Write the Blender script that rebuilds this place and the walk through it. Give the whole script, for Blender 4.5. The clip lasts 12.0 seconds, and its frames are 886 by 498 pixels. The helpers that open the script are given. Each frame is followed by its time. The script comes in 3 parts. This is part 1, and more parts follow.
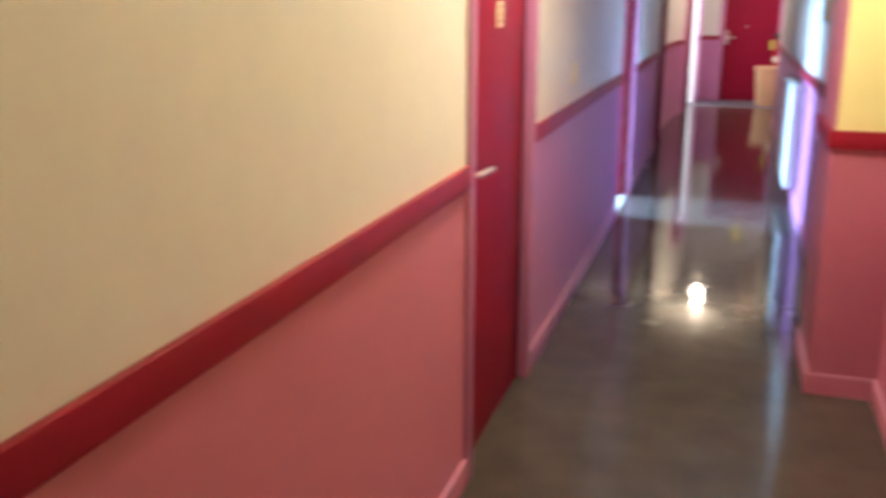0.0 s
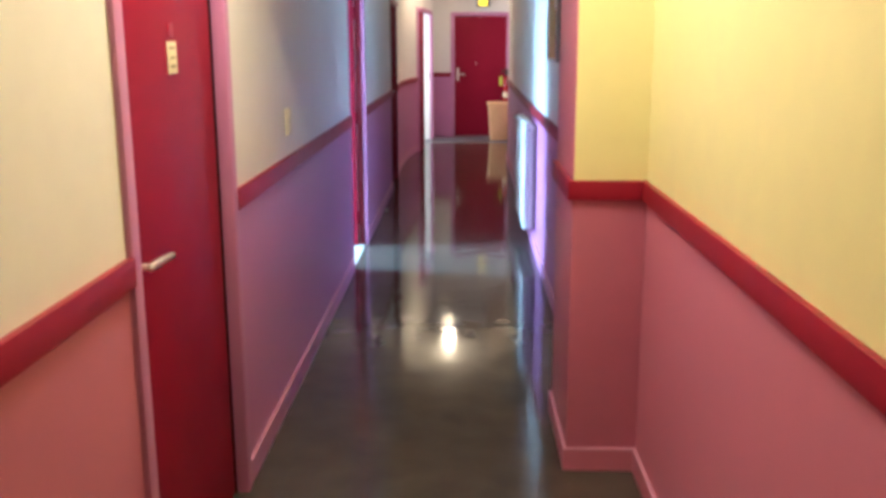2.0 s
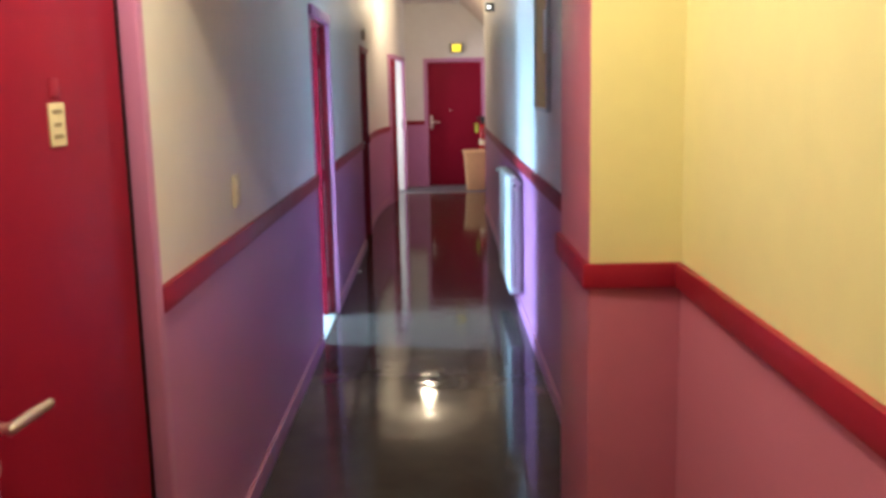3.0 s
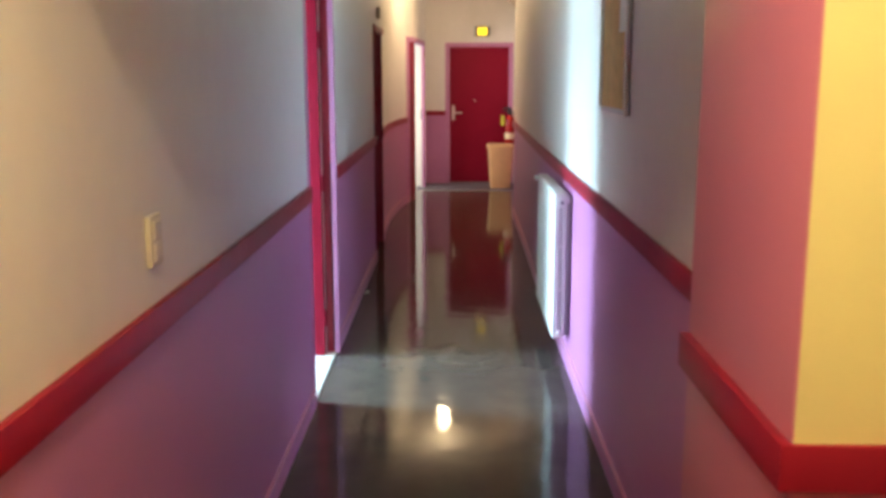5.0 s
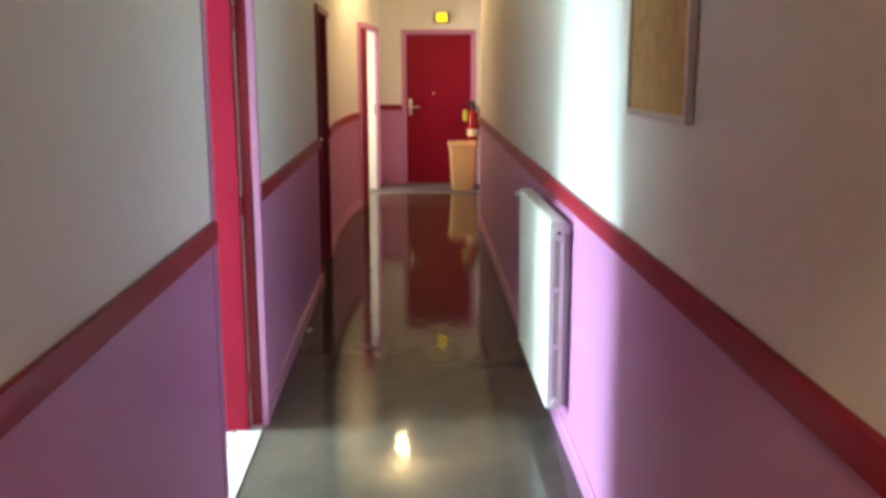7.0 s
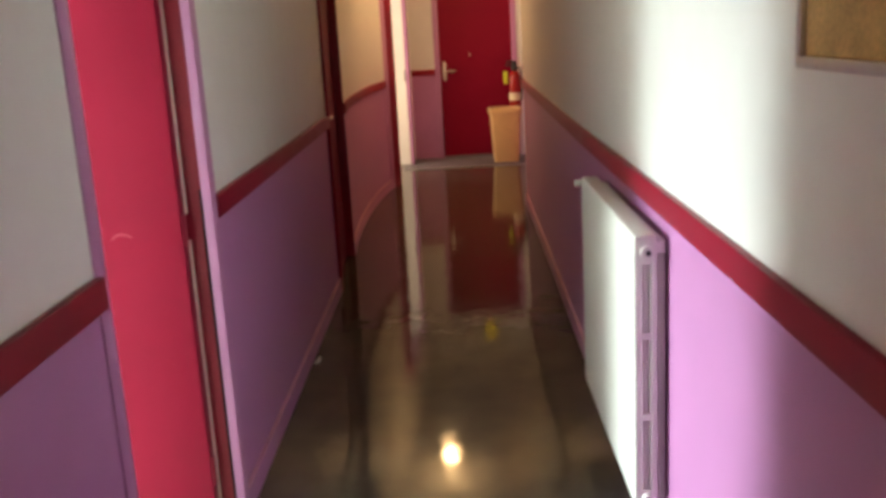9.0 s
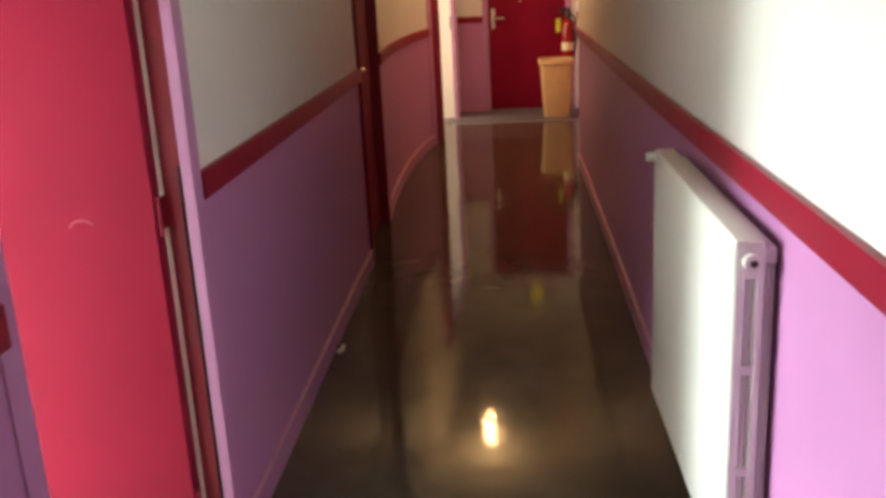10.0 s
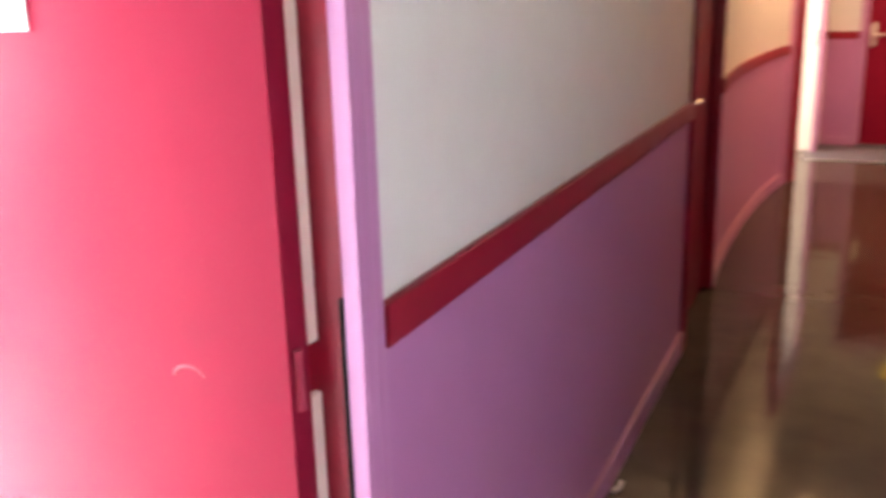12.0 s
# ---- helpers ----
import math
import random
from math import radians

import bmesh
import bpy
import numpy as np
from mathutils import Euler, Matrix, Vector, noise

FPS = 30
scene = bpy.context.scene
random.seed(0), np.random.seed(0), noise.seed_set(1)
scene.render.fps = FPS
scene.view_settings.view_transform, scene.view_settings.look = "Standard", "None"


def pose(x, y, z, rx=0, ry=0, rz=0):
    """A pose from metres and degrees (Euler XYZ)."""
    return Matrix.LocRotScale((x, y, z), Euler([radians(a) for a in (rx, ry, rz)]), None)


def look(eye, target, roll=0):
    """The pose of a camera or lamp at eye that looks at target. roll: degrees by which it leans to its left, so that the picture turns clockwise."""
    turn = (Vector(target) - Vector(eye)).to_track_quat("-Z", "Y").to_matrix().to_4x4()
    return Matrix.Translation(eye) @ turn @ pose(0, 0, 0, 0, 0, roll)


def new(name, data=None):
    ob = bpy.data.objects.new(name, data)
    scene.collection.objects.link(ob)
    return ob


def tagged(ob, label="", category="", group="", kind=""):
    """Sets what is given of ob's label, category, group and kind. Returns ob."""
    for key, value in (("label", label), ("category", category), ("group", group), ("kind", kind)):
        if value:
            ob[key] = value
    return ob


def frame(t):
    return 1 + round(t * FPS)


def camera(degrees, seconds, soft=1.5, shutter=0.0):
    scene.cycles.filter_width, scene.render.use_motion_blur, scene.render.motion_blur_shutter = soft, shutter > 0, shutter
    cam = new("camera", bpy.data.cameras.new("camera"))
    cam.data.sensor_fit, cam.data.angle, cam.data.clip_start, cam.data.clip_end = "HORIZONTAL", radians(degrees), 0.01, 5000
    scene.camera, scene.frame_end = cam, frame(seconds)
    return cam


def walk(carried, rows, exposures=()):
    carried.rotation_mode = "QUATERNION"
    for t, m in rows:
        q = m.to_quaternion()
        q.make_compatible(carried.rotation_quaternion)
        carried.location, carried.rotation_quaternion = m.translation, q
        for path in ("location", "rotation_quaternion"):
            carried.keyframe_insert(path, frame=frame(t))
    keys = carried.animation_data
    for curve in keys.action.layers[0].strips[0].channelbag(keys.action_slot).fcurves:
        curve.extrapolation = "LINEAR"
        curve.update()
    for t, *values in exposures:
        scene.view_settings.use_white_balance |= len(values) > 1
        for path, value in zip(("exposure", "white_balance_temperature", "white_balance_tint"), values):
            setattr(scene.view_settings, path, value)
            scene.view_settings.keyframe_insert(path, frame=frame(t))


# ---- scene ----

cam = camera(51.3, 12.0, soft=3.7, shutter=0.5)
EXPOSURES = [(0, 0.86, 5150, 9), (0.5, 0.76, 5150, 8), (1.5, 0.70, 5200, 6), (2.5, 0.34, 5250, 5), (3, 0.14, 5400, 6), (5, 0.32, 6500, 6), (6, 0.5, 7000, 2), (7, 0.44, 7500, -1), (9, 0.0, 9400, 16), (10, 0.0, 9800, 19), (10.5, 0.14, 9800, 19), (11, 0.66, 8600, 18), (11.5, 0.86, 8300, 20), (12, 1.02, 8200, 23)]
PATH = [
    (0, (0.767, -3.949, 1.594), (0.204, -2.099, 1.083), 0.2),
    (0.5, (0.808, -3.826, 1.592), (0.582, -1.895, 1.122), -0.3),
    (1, (0.757, -3.715, 1.588), (0.67, -1.771, 1.129), -0.7),
    (1.5, (0.752, -3.573, 1.578), (0.702, -1.63, 1.106), -0.5),
    (2, (0.798, -3.286, 1.6), (0.752, -1.335, 1.165), -0.2),
    (2.5, (0.786, -2.994, 1.613), (0.721, -1.033, 1.222), -0.1),
    (3, (0.762, -2.586, 1.62), (0.77, -0.615, 1.278), -1.2),
    (5, (0.708, -1.246, 1.636), (0.682, 0.719, 1.266), -0.1),
    (5.5, (0.669, -0.923, 1.636), (0.704, 1.043, 1.271), -1.0),
    (6, (0.677, -0.6, 1.632), (0.714, 1.365, 1.259), -2.1),
    (6.5, (0.708, -0.302, 1.63), (0.677, 1.657, 1.228), -0.2),
    (7, (0.686, 0.024, 1.628), (0.753, 1.985, 1.239), -0.1),
    (9, (0.782, 1.279, 1.579), (0.741, 3.225, 1.117), -3.2),
    (9.5, (0.812, 1.558, 1.558), (0.679, 3.484, 1.033), -1.6),
    (10, (0.79, 1.89, 1.549), (0.646, 3.804, 0.987), -3.0),
    (10.5, (0.833, 2.177, 1.567), (0.526, 4.074, 1.013), -3.7),
    (11, (0.832, 2.426, 1.566), (0.383, 4.307, 1.054), -2.0),
    (11.5, (0.715, 2.704, 1.562), (0.209, 4.579, 1.082), -1.6),
    (12, (0.66, 2.972, 1.567), (-0.146, 4.722, 1.033), -1.6),
]
walk(cam, [(t, look(eye, target, roll)) for t, eye, target, roll in PATH], EXPOSURES)


# ---------- world and lights ----------
world = bpy.data.worlds.new("world")
scene.world = world
world.use_nodes = True
wn = world.node_tree
sky = wn.nodes.new("ShaderNodeTexSky")
sky.sky_type, sky.sun_disc = "NISHITA", False
sky.sun_elevation, sky.sun_rotation = radians(35), radians(60)
wn.links.new(sky.outputs[0], wn.nodes["Background"].inputs[0])
wn.nodes["Background"].inputs[1].default_value = 0.1


def lamp(name, kind, power, colour, m, size=0.1, size_y=0.0):
    data = bpy.data.lights.new(name, kind)
    data.energy, data.color = power, colour
    if kind == "AREA":
        data.shape, data.size, data.size_y = "RECTANGLE", size, size_y
    else:
        data.shadow_soft_size = size
    ob = new(name, data)
    ob.matrix_world = m
    return ob


WARM = (1.0, 0.77, 0.50)
DAY = (0.50, 0.77, 1.0)
lamp("entrance_bulb", "POINT", 47, WARM, pose(0.50, -0.75, 2.70), 0.06)
lamp("corridor_bulb", "POINT", 30, (1.0, 0.71, 0.40), pose(0.56, 10.15, 2.74), 0.06)
lamp("office_daylight", "AREA", 1060, DAY, look((-3.12, 3.87, 1.6), (-2.84, 3.68, 0.0)), 0.52, 1.5)
lamp("side_daylight", "AREA", 58, (1.0, 0.92, 0.90), look((-1.9, 11.2, 1.6), (0.2, 12.1, 1.2)), 0.9, 1.5)


# ---------- materials ----------
def material(name, colour, rough=0.5, metal=0.0, grain=0.12, scale=6.0, bump=0.0, bump_scale=60.0, coat=0.0, emit=0.0, spec=0.5, stain=0.0):
    m = bpy.data.materials.new(name)
    m.use_nodes = True
    nt = m.node_tree
    b = nt.nodes["Principled BSDF"]
    b.inputs["Roughness"].default_value, b.inputs["Metallic"].default_value = rough, metal
    b.inputs["Coat Weight"].default_value, b.inputs["Coat Roughness"].default_value = coat, 0.08
    b.inputs["Specular IOR Level"].default_value = spec
    tc = nt.nodes.new("ShaderNodeTexCoord")
    n1 = nt.nodes.new("ShaderNodeTexNoise")
    n1.inputs["Scale"].default_value, n1.inputs["Detail"].default_value = scale, 5
    n2 = nt.nodes.new("ShaderNodeTexNoise")
    n2.inputs["Scale"].default_value, n2.inputs["Detail"].default_value = scale * 0.13, 3
    mix = nt.nodes.new("ShaderNodeMath")
    mix.operation = "MULTIPLY_ADD"
    mix.inputs[1].default_value = 0.5
    half = nt.nodes.new("ShaderNodeMath")
    half.operation = "MULTIPLY"
    half.inputs[1].default_value = 0.5
    ramp = nt.nodes.new("ShaderNodeMapRange")
    ramp.inputs["From Min"].default_value, ramp.inputs["From Max"].default_value = 0.3, 0.7
    ramp.inputs["To Min"].default_value, ramp.inputs["To Max"].default_value = 1 - grain, 1 + grain * 0.5
    vec = nt.nodes.new("ShaderNodeVectorMath")
    vec.operation = "SCALE"
    vec.inputs[0].default_value = colour
    for n in (n1, n2):
        nt.links.new(tc.outputs["Object"], n.inputs["Vector"])
    nt.links.new(n2.outputs[0], half.inputs[0])
    nt.links.new(n1.outputs[0], mix.inputs[0])
    nt.links.new(half.outputs[0], mix.inputs[2])
    nt.links.new(mix.outputs[0], ramp.inputs[0])
    nt.links.new(ramp.outputs[0], vec.inputs["Scale"])
    last = vec.outputs[0]
    if stain:
        n4 = nt.nodes.new("ShaderNodeTexNoise")
        n4.inputs["Scale"].default_value, n4.inputs["Detail"].default_value = scale * 0.6, 6
        nt.links.new(tc.outputs["Object"], n4.inputs["Vector"])
        r4 = nt.nodes.new("ShaderNodeMapRange")
        r4.inputs["From Min"].default_value, r4.inputs["From Max"].default_value = 0.58, 0.72
        r4.inputs["To Min"].default_value, r4.inputs["To Max"].default_value = 1.0, 1 - stain
        nt.links.new(n4.outputs[0], r4.inputs[0])
        v4 = nt.nodes.new("ShaderNodeVectorMath")
        v4.operation = "SCALE"
        nt.links.new(last, v4.inputs[0])
        nt.links.new(r4.outputs[0], v4.inputs["Scale"])
        last = v4.outputs[0]
    nt.links.new(last, b.inputs["Base Color"])
    if 0.2 < rough < 0.6:
        rr = nt.nodes.new("ShaderNodeMapRange")
        rr.inputs["From Min"].default_value, rr.inputs["From Max"].default_value = 0.3, 0.7
        rr.inputs["To Min"].default_value, rr.inputs["To Max"].default_value = rough * 0.88, rough * 1.15
        nt.links.new(mix.outputs[0], rr.inputs[0])
        nt.links.new(rr.outputs[0], b.inputs["Roughness"])
    if bump:
        n3 = nt.nodes.new("ShaderNodeTexNoise")
        n3.inputs["Scale"].default_value, n3.inputs["Detail"].default_value = bump_scale, 4
        nt.links.new(tc.outputs["Object"], n3.inputs["Vector"])
        bp = nt.nodes.new("ShaderNodeBump")
        bp.inputs["Strength"].default_value, bp.inputs["Distance"].default_value = bump, 0.004
        nt.links.new(n3.outputs[0], bp.inputs["Height"])
        nt.links.new(bp.outputs[0], b.inputs["Normal"])
    if emit:
        b.inputs["Emission Color"].default_value = (*colour, 1)
        b.inputs["Emission Strength"].default_value = emit
    return m


CREAM = material("cream_wall_paint", (0.84, 0.81, 0.77), 0.5, grain=0.05, scale=9, bump=0.25, bump_scale=130)
YELLOW = material("yellow_wall_paint", (0.85, 0.78, 0.37), 0.5, grain=0.06, scale=9, bump=0.25, bump_scale=130)
PINK = material("mauve_wall_paint", (0.56, 0.22, 0.445), 0.40, grain=0.09, scale=7, bump=0.22, bump_scale=120)
# the pink lower-wall paint with the entrance bulb's warm tint put into its colour
WARM_LIT_PINK = material("warm_lit_wall_paint", (0.61, 0.196, 0.285), 0.40, grain=0.08, scale=7, bump=0.2, bump_scale=120)
TRIM = material("lilac_gloss_trim", (0.56, 0.23, 0.44), 0.42, grain=0.05, scale=3)
BEAD = material("pale_pink_edge", (0.72, 0.34, 0.47), 0.4, grain=0.14, scale=14)
CRIMSON = material("crimson_rail_paint", (0.30, 0.011, 0.029), 0.40, grain=0.12, scale=5, spec=0.28)
DOOR = material("crimson_door_paint", (0.265, 0.009, 0.031), 0.44, grain=0.10, scale=4, bump=0.04, bump_scale=40, spec=0.08)
JAMB = material("dark_crimson_jamb", (0.33, 0.012, 0.038), 0.4, grain=0.1, scale=9)
FLOOR = material("polished_vinyl_floor", (0.084, 0.069, 0.055), 0.07, grain=0.3, scale=5, bump=0.36, bump_scale=7, spec=0.22, stain=0.12)
CEILING = material("white_ceiling_paint", (0.85, 0.82, 0.78), 0.8, grain=0.05, bump=0.2, bump_scale=90)
SOFFIT = material("pale_soffit", (0.72, 0.62, 0.54), 0.7, grain=0.06)
TILE = material("cream_room_floor", (0.66, 0.62, 0.54), 0.4, grain=0.1)
ENAMEL = material("white_enamel", (0.78, 0.77, 0.72), 0.45, grain=0.05, scale=3, spec=0.3)
DARK = material("gap_shade_black", (0.008, 0.007, 0.008), 0.9, spec=0.1)
STEEL = material("brushed_steel", (0.86, 0.82, 0.74), 0.4, metal=1.0, grain=0.08, scale=40)
ALU = material("aluminium_frame", (0.62, 0.63, 0.64), 0.35, metal=1.0, grain=0.1, scale=40)
CORK = material("cork", (0.70, 0.43, 0.17), 0.85, grain=0.35, scale=120, bump=0.4, bump_scale=200)
PAPER = material("white_paper", (0.82, 0.82, 0.78), 0.7, grain=0.04)
IVORY = material("ivory_plastic", (0.72, 0.66, 0.50), 0.42, grain=0.05)
BARE = material("bare_pale_wood", (0.84, 0.67, 0.56), 0.5, grain=0.12, scale=14)
SCUFF = material("scuffed_paint", (0.38, 0.022, 0.055), 0.6, grain=0.3, scale=40)
PLATE = material("cream_label", (0.80, 0.72, 0.48), 0.5, grain=0.08, scale=30)
INK = material("faded_print", (0.35, 0.28, 0.16), 0.6)
BINMAT = material("peach_plastic", (0.76, 0.50, 0.24), 0.42, grain=0.14, scale=6, stain=0.22)
RED = material("extinguisher_red", (0.36, 0.015, 0.015), 0.18, grain=0.06)
BLACK = material("black_rubber", (0.02, 0.02, 0.022), 0.5)
LIME = material("yellow_green_tag", (0.62, 0.72, 0.08), 0.5, grain=0.1)
SIGN = material("lit_yellow_sign", (1.0, 0.74, 0.03), 0.4, grain=0.0, emit=1.1)
GLINT = material("glowing_glint", (0.9, 0.84, 0.7), 0.35, grain=0.0, emit=6.0)
GREY = material("grey_plastic", (0.20, 0.19, 0.18), 0.4)
THRESH = material("grey_threshold", (0.16, 0.17, 0.19), 0.4, grain=0.1)
LINO = material("blue_grey_lino", (0.15, 0.145, 0.16), 0.42, grain=0.25, scale=9, bump=0.06, bump_scale=30, stain=0.15)
GLASS = bpy.data.materials.new("window_glass")
GLASS.use_nodes = True
_g = GLASS.node_tree.nodes["Principled BSDF"]
_g.inputs["Transmission Weight"].default_value, _g.inputs["Roughness"].default_value = 1.0, 0.0


# ---------- builders ----------
def box(bm, lo, hi, bevel=0.0, seg=2):
    made = bmesh.ops.create_cube(bm, size=1.0)["verts"]
    for v in made:
        v.co = Vector([lo[i] + (v.co[i] + 0.5) * (hi[i] - lo[i]) for i in range(3)])
    if bevel:
        edges = list({e for v in made for e in v.link_edges})
        bmesh.ops.bevel(bm, geom=edges, offset=bevel, segments=seg, affect="EDGES", profile=0.6)
    return bm


def boxed(lo, hi, bevel=0.0, seg=2):
    return box(bmesh.new(), lo, hi, bevel, seg)


def tube(bm, a, b, r1, r2=None, n=16):
    a, b = Vector(a), Vector(b)
    m = Matrix.Translation((a + b) / 2) @ (b - a).to_track_quat("Z", "Y").to_matrix().to_4x4()
    bmesh.ops.create_cone(bm, cap_ends=True, segments=n, radius1=r1, radius2=r1 if r2 is None else r2, depth=(b - a).length, matrix=m)
    return bm


def turned(profile, centre=(0, 0, 0), n=28):
    """A solid of revolution from (radius, height) pairs."""
    bm = bmesh.new()
    rings = []
    for r, h in profile:
        rings.append([bm.verts.new((centre[0] + r * math.cos(2 * math.pi * k / n), centre[1] + r * math.sin(2 * math.pi * k / n), centre[2] + h)) for k in range(n)])
    for a, b in zip(rings, rings[1:]):
        for k in range(n):
            bm.faces.new((a[k], a[(k + 1) % n], b[(k + 1) % n], b[k]))
    bm.faces.new(rings[0][::-1])
    bm.faces.new(rings[-1])
    return bm


def prism(path, d0, d1, z0, z1, bevel=0.0):
    """A strip along a plan line: from offset d0 to d1 to the left of its direction, from z0 to z1."""
    pts = [Vector(p) for p in path]
    nor = []
    for i in range(len(pts)):
        a, b = pts[max(i - 1, 0)], pts[min(i + 1, len(pts) - 1)]
        d = (b - a).normalized()
        nor.append(Vector((-d.y, d.x)))
    bm = bmesh.new()
    rows = []
    for p, n in zip(pts, nor):
        i, o = p + n * d0, p + n * d1
        rows.append([bm.verts.new((*i, z0)), bm.verts.new((*o, z0)), bm.verts.new((*o, z1)), bm.verts.new((*i, z1))])
    for a, b in zip(rows, rows[1:]):
        for k in range(4):
            bm.faces.new((a[k], a[(k + 1) % 4], b[(k + 1) % 4], b[k]))
    bm.faces.new(rows[0][::-1])
    bm.faces.new(rows[-1])
    bmesh.ops.recalc_face_normals(bm, faces=bm.faces)
    if bevel:
        sharp = [e for e in bm.edges if e.calc_face_angle(0) > 1.0]
        bmesh.ops.bevel(bm, geom=sharp, offset=bevel, segments=2, affect="EDGES", profile=0.6)
    return bm


def part(name, bm, mat, parent=None, label="", smooth=True):
    bmesh.ops.recalc_face_normals(bm, faces=bm.faces)
    me = bpy.data.meshes.new(name)
    bm.to_mesh(me)
    bm.free()
    me.materials.append(mat)
    if smooth:
        for p in me.polygons:
            p.use_smooth = True
        me.set_sharp_from_angle(angle=radians(35))
    ob = new(name, me)
    if parent:
        ob.parent = parent
        ob.matrix_parent_inverse = parent.matrix_world.inverted()
    if label:
        ob["label"] = label
    return ob


def thing(name, at, label, category="", group="", kind=""):
    ob = new(name)
    ob.location = at
    ob.empty_display_size = 0.1
    bpy.context.view_layer.update()
    return tagged(ob, label, category, group, kind)


H = 3.0
RAIL0, RAIL1, SKIRT = 1.036, 1.108, 0.09


def wall(name, path, side, upper, label, lower=None, z1=H, thick=0.12, skirt=True, rail=True, lift=0.0):
    """A two-tone wall on a plan line; side +1: its body lies to the left of the line, and the room to the right."""
    w = thing(name, (path[0][0], path[0][1], 0), label, "wall", kind="structure")
    s = side
    if rail:
        part("lower_wall", prism(path, 0, s * thick, 0, 1.07), lower or PINK, w, "pink painted lower wall, lamplight tint in its colour" if lower else "mauve-pink painted lower wall")
        part("upper_wall", prism(path, 0, s * thick, 1.07, z1), upper, w)
        part("dado_rail", prism(path, 0, -s * 0.02, RAIL0 + lift, RAIL1 + lift, 0.004), CRIMSON, w, "crimson painted wooden dado rail")
    else:
        part("upper_wall", prism(path, 0, s * thick, 0, z1), upper, w)
    if skirt:
        base = part("skirting", prism(path, 0, -s * 0.012, 0, SKIRT - 0.008), lower or PINK, w, "skirting board painted like the wall")
        part("bead", prism(path, 0, -s * 0.014, SKIRT - 0.008, SKIRT + 0.003, 0.003), BEAD, base, "pale pink top edge")
    return w


# ---------- structure ----------
fl = part("floor", boxed((-0.13, -5.3, -0.1), (1.9, 13.047, 0.0)), FLOOR)
tagged(fl, "dark grey-brown polished vinyl floor with mirror gloss", "floor", kind="structure")
ce = part("ceiling", boxed((-0.3, -5.3, H), (1.9, 13.047, H + 0.1)), CEILING)
tagged(ce, "plain white painted ceiling of the corridor", "ceiling", kind="structure")
so = bmesh.new()
_v = [so.verts.new(p) for y in (9.66, 12.907) for p in ((1.17, y, 2.995), (1.655, y, 2.56), (1.655, y, 2.995))]
for f in ((0, 1, 2), (3, 5, 4), (0, 3, 4, 1), (1, 4, 5, 2), (2, 5, 3, 0)):
    so.faces.new([_v[i] for i in f])
tagged(part("ceiling_slope", so, SOFFIT, smooth=False), "pale cream-pink sloping soffit over the corridor end", "ceiling", kind="structure")

D1A, D1B = -1.125, -0.205
D2A, D2B = 3.222, 4.075
D3A, D3B = 6.955, 7.87
LEFT4 = [(-0.012, D3B), (-0.036, 8.3), (-0.045, 8.8), (-0.035, 9.4), (-0.004, 10.0), (0.04, 10.45), (0.085, 10.75)]
wall("wall_left_1", [(0, -5.2), (0, D1A - 0.05)], 1, CREAM, "two-tone corridor wall, cream above pink tinted by lamplight", lower=WARM_LIT_PINK)
wall("wall_left_2", [(0, D1B + 0.05), (0, D2A - 0.05)], 1, CREAM, "two-tone corridor wall, cream above mauve-pink")
wall("wall_left_3", [(0, D2B + 0.079), (0, D3A - 0.05)], 1, CREAM, "two-tone corridor wall, cream above mauve-pink")
wall("wall_left_4", LEFT4, 1, CREAM, "gently curving two-tone wall beyond the third door")
for i, (a, b) in enumerate(((D1A, D1B), (D2A, D2B), (D3A, D3B))):
    hd = part(f"wall_header_{i + 1}", boxed((-0.12, a - 0.05, 2.08), (0, b + (0.05, 0.079, 0.0)[i], H)), CREAM)
    tagged(hd, "cream painted wall over a doorway", "wall", kind="structure")
hd = part("wall_header_4", prism([(0.085, 10.75), (0.165, 10.97), (0.25, 12.45)], 0.0, 0.12, 2.09, H), CREAM)
tagged(hd, "cream painted wall over the side doorway", "wall", kind="structure")

RIGHT = [(1.346, 0.58), (1.349, 2.8), (1.356, 5.5), (1.380, 7.5), (1.40, 9.60)]
wall("wall_right", RIGHT, -1, CREAM, "two-tone corridor wall, cream above mauve-pink", thick=0.3, lift=0.010)
wall("wall_alcove", [(1.452, -5.2), (1.452, 0.0)], -1, YELLOW, "two-tone wall, yellow above pink tinted by lamplight", lower=WARM_LIT_PINK, lift=0.012)
wall("wall_recess", [(1.66, 9.58), (1.66, 12.917)], -1, CREAM, "two-tone wall of the corridor end", thick=0.2)
wall("wall_back", [(1.6, -5.2), (-0.12, -5.2)], -1, CREAM, "plain two-tone wall closing the corridor", thick=0.1)
pier = thing("wall_pier", (1.24, 0.3, 0), "pink pier, tinted by lamplight, with yellow front jutting into the corridor", "wall", kind="structure")
part("pier_body", boxed((1.188, 0.004, 0), (1.7, 0.59, H), 0.003), WARM_LIT_PINK, pier, "pink painted pier, lamplight tint in its colour")
part("pier_front", boxed((1.191, 0.0, 1.07), (1.58, 0.006, H)), YELLOW, pier, "yellow painted upper front")
part("dado_rail", prism([(1.188, 0.59), (1.188, 0.0), (1.452, 0.0)], 0, -0.02, RAIL0 + 0.012, RAIL1 + 0.012, 0.004), CRIMSON, pier, "crimson painted wooden dado rail")
pier_skirt = part("skirting", prism([(1.188, 0.59), (1.188, 0.0), (1.452, 0.0)], 0, -0.012, 0, SKIRT - 0.008), WARM_LIT_PINK, pier)
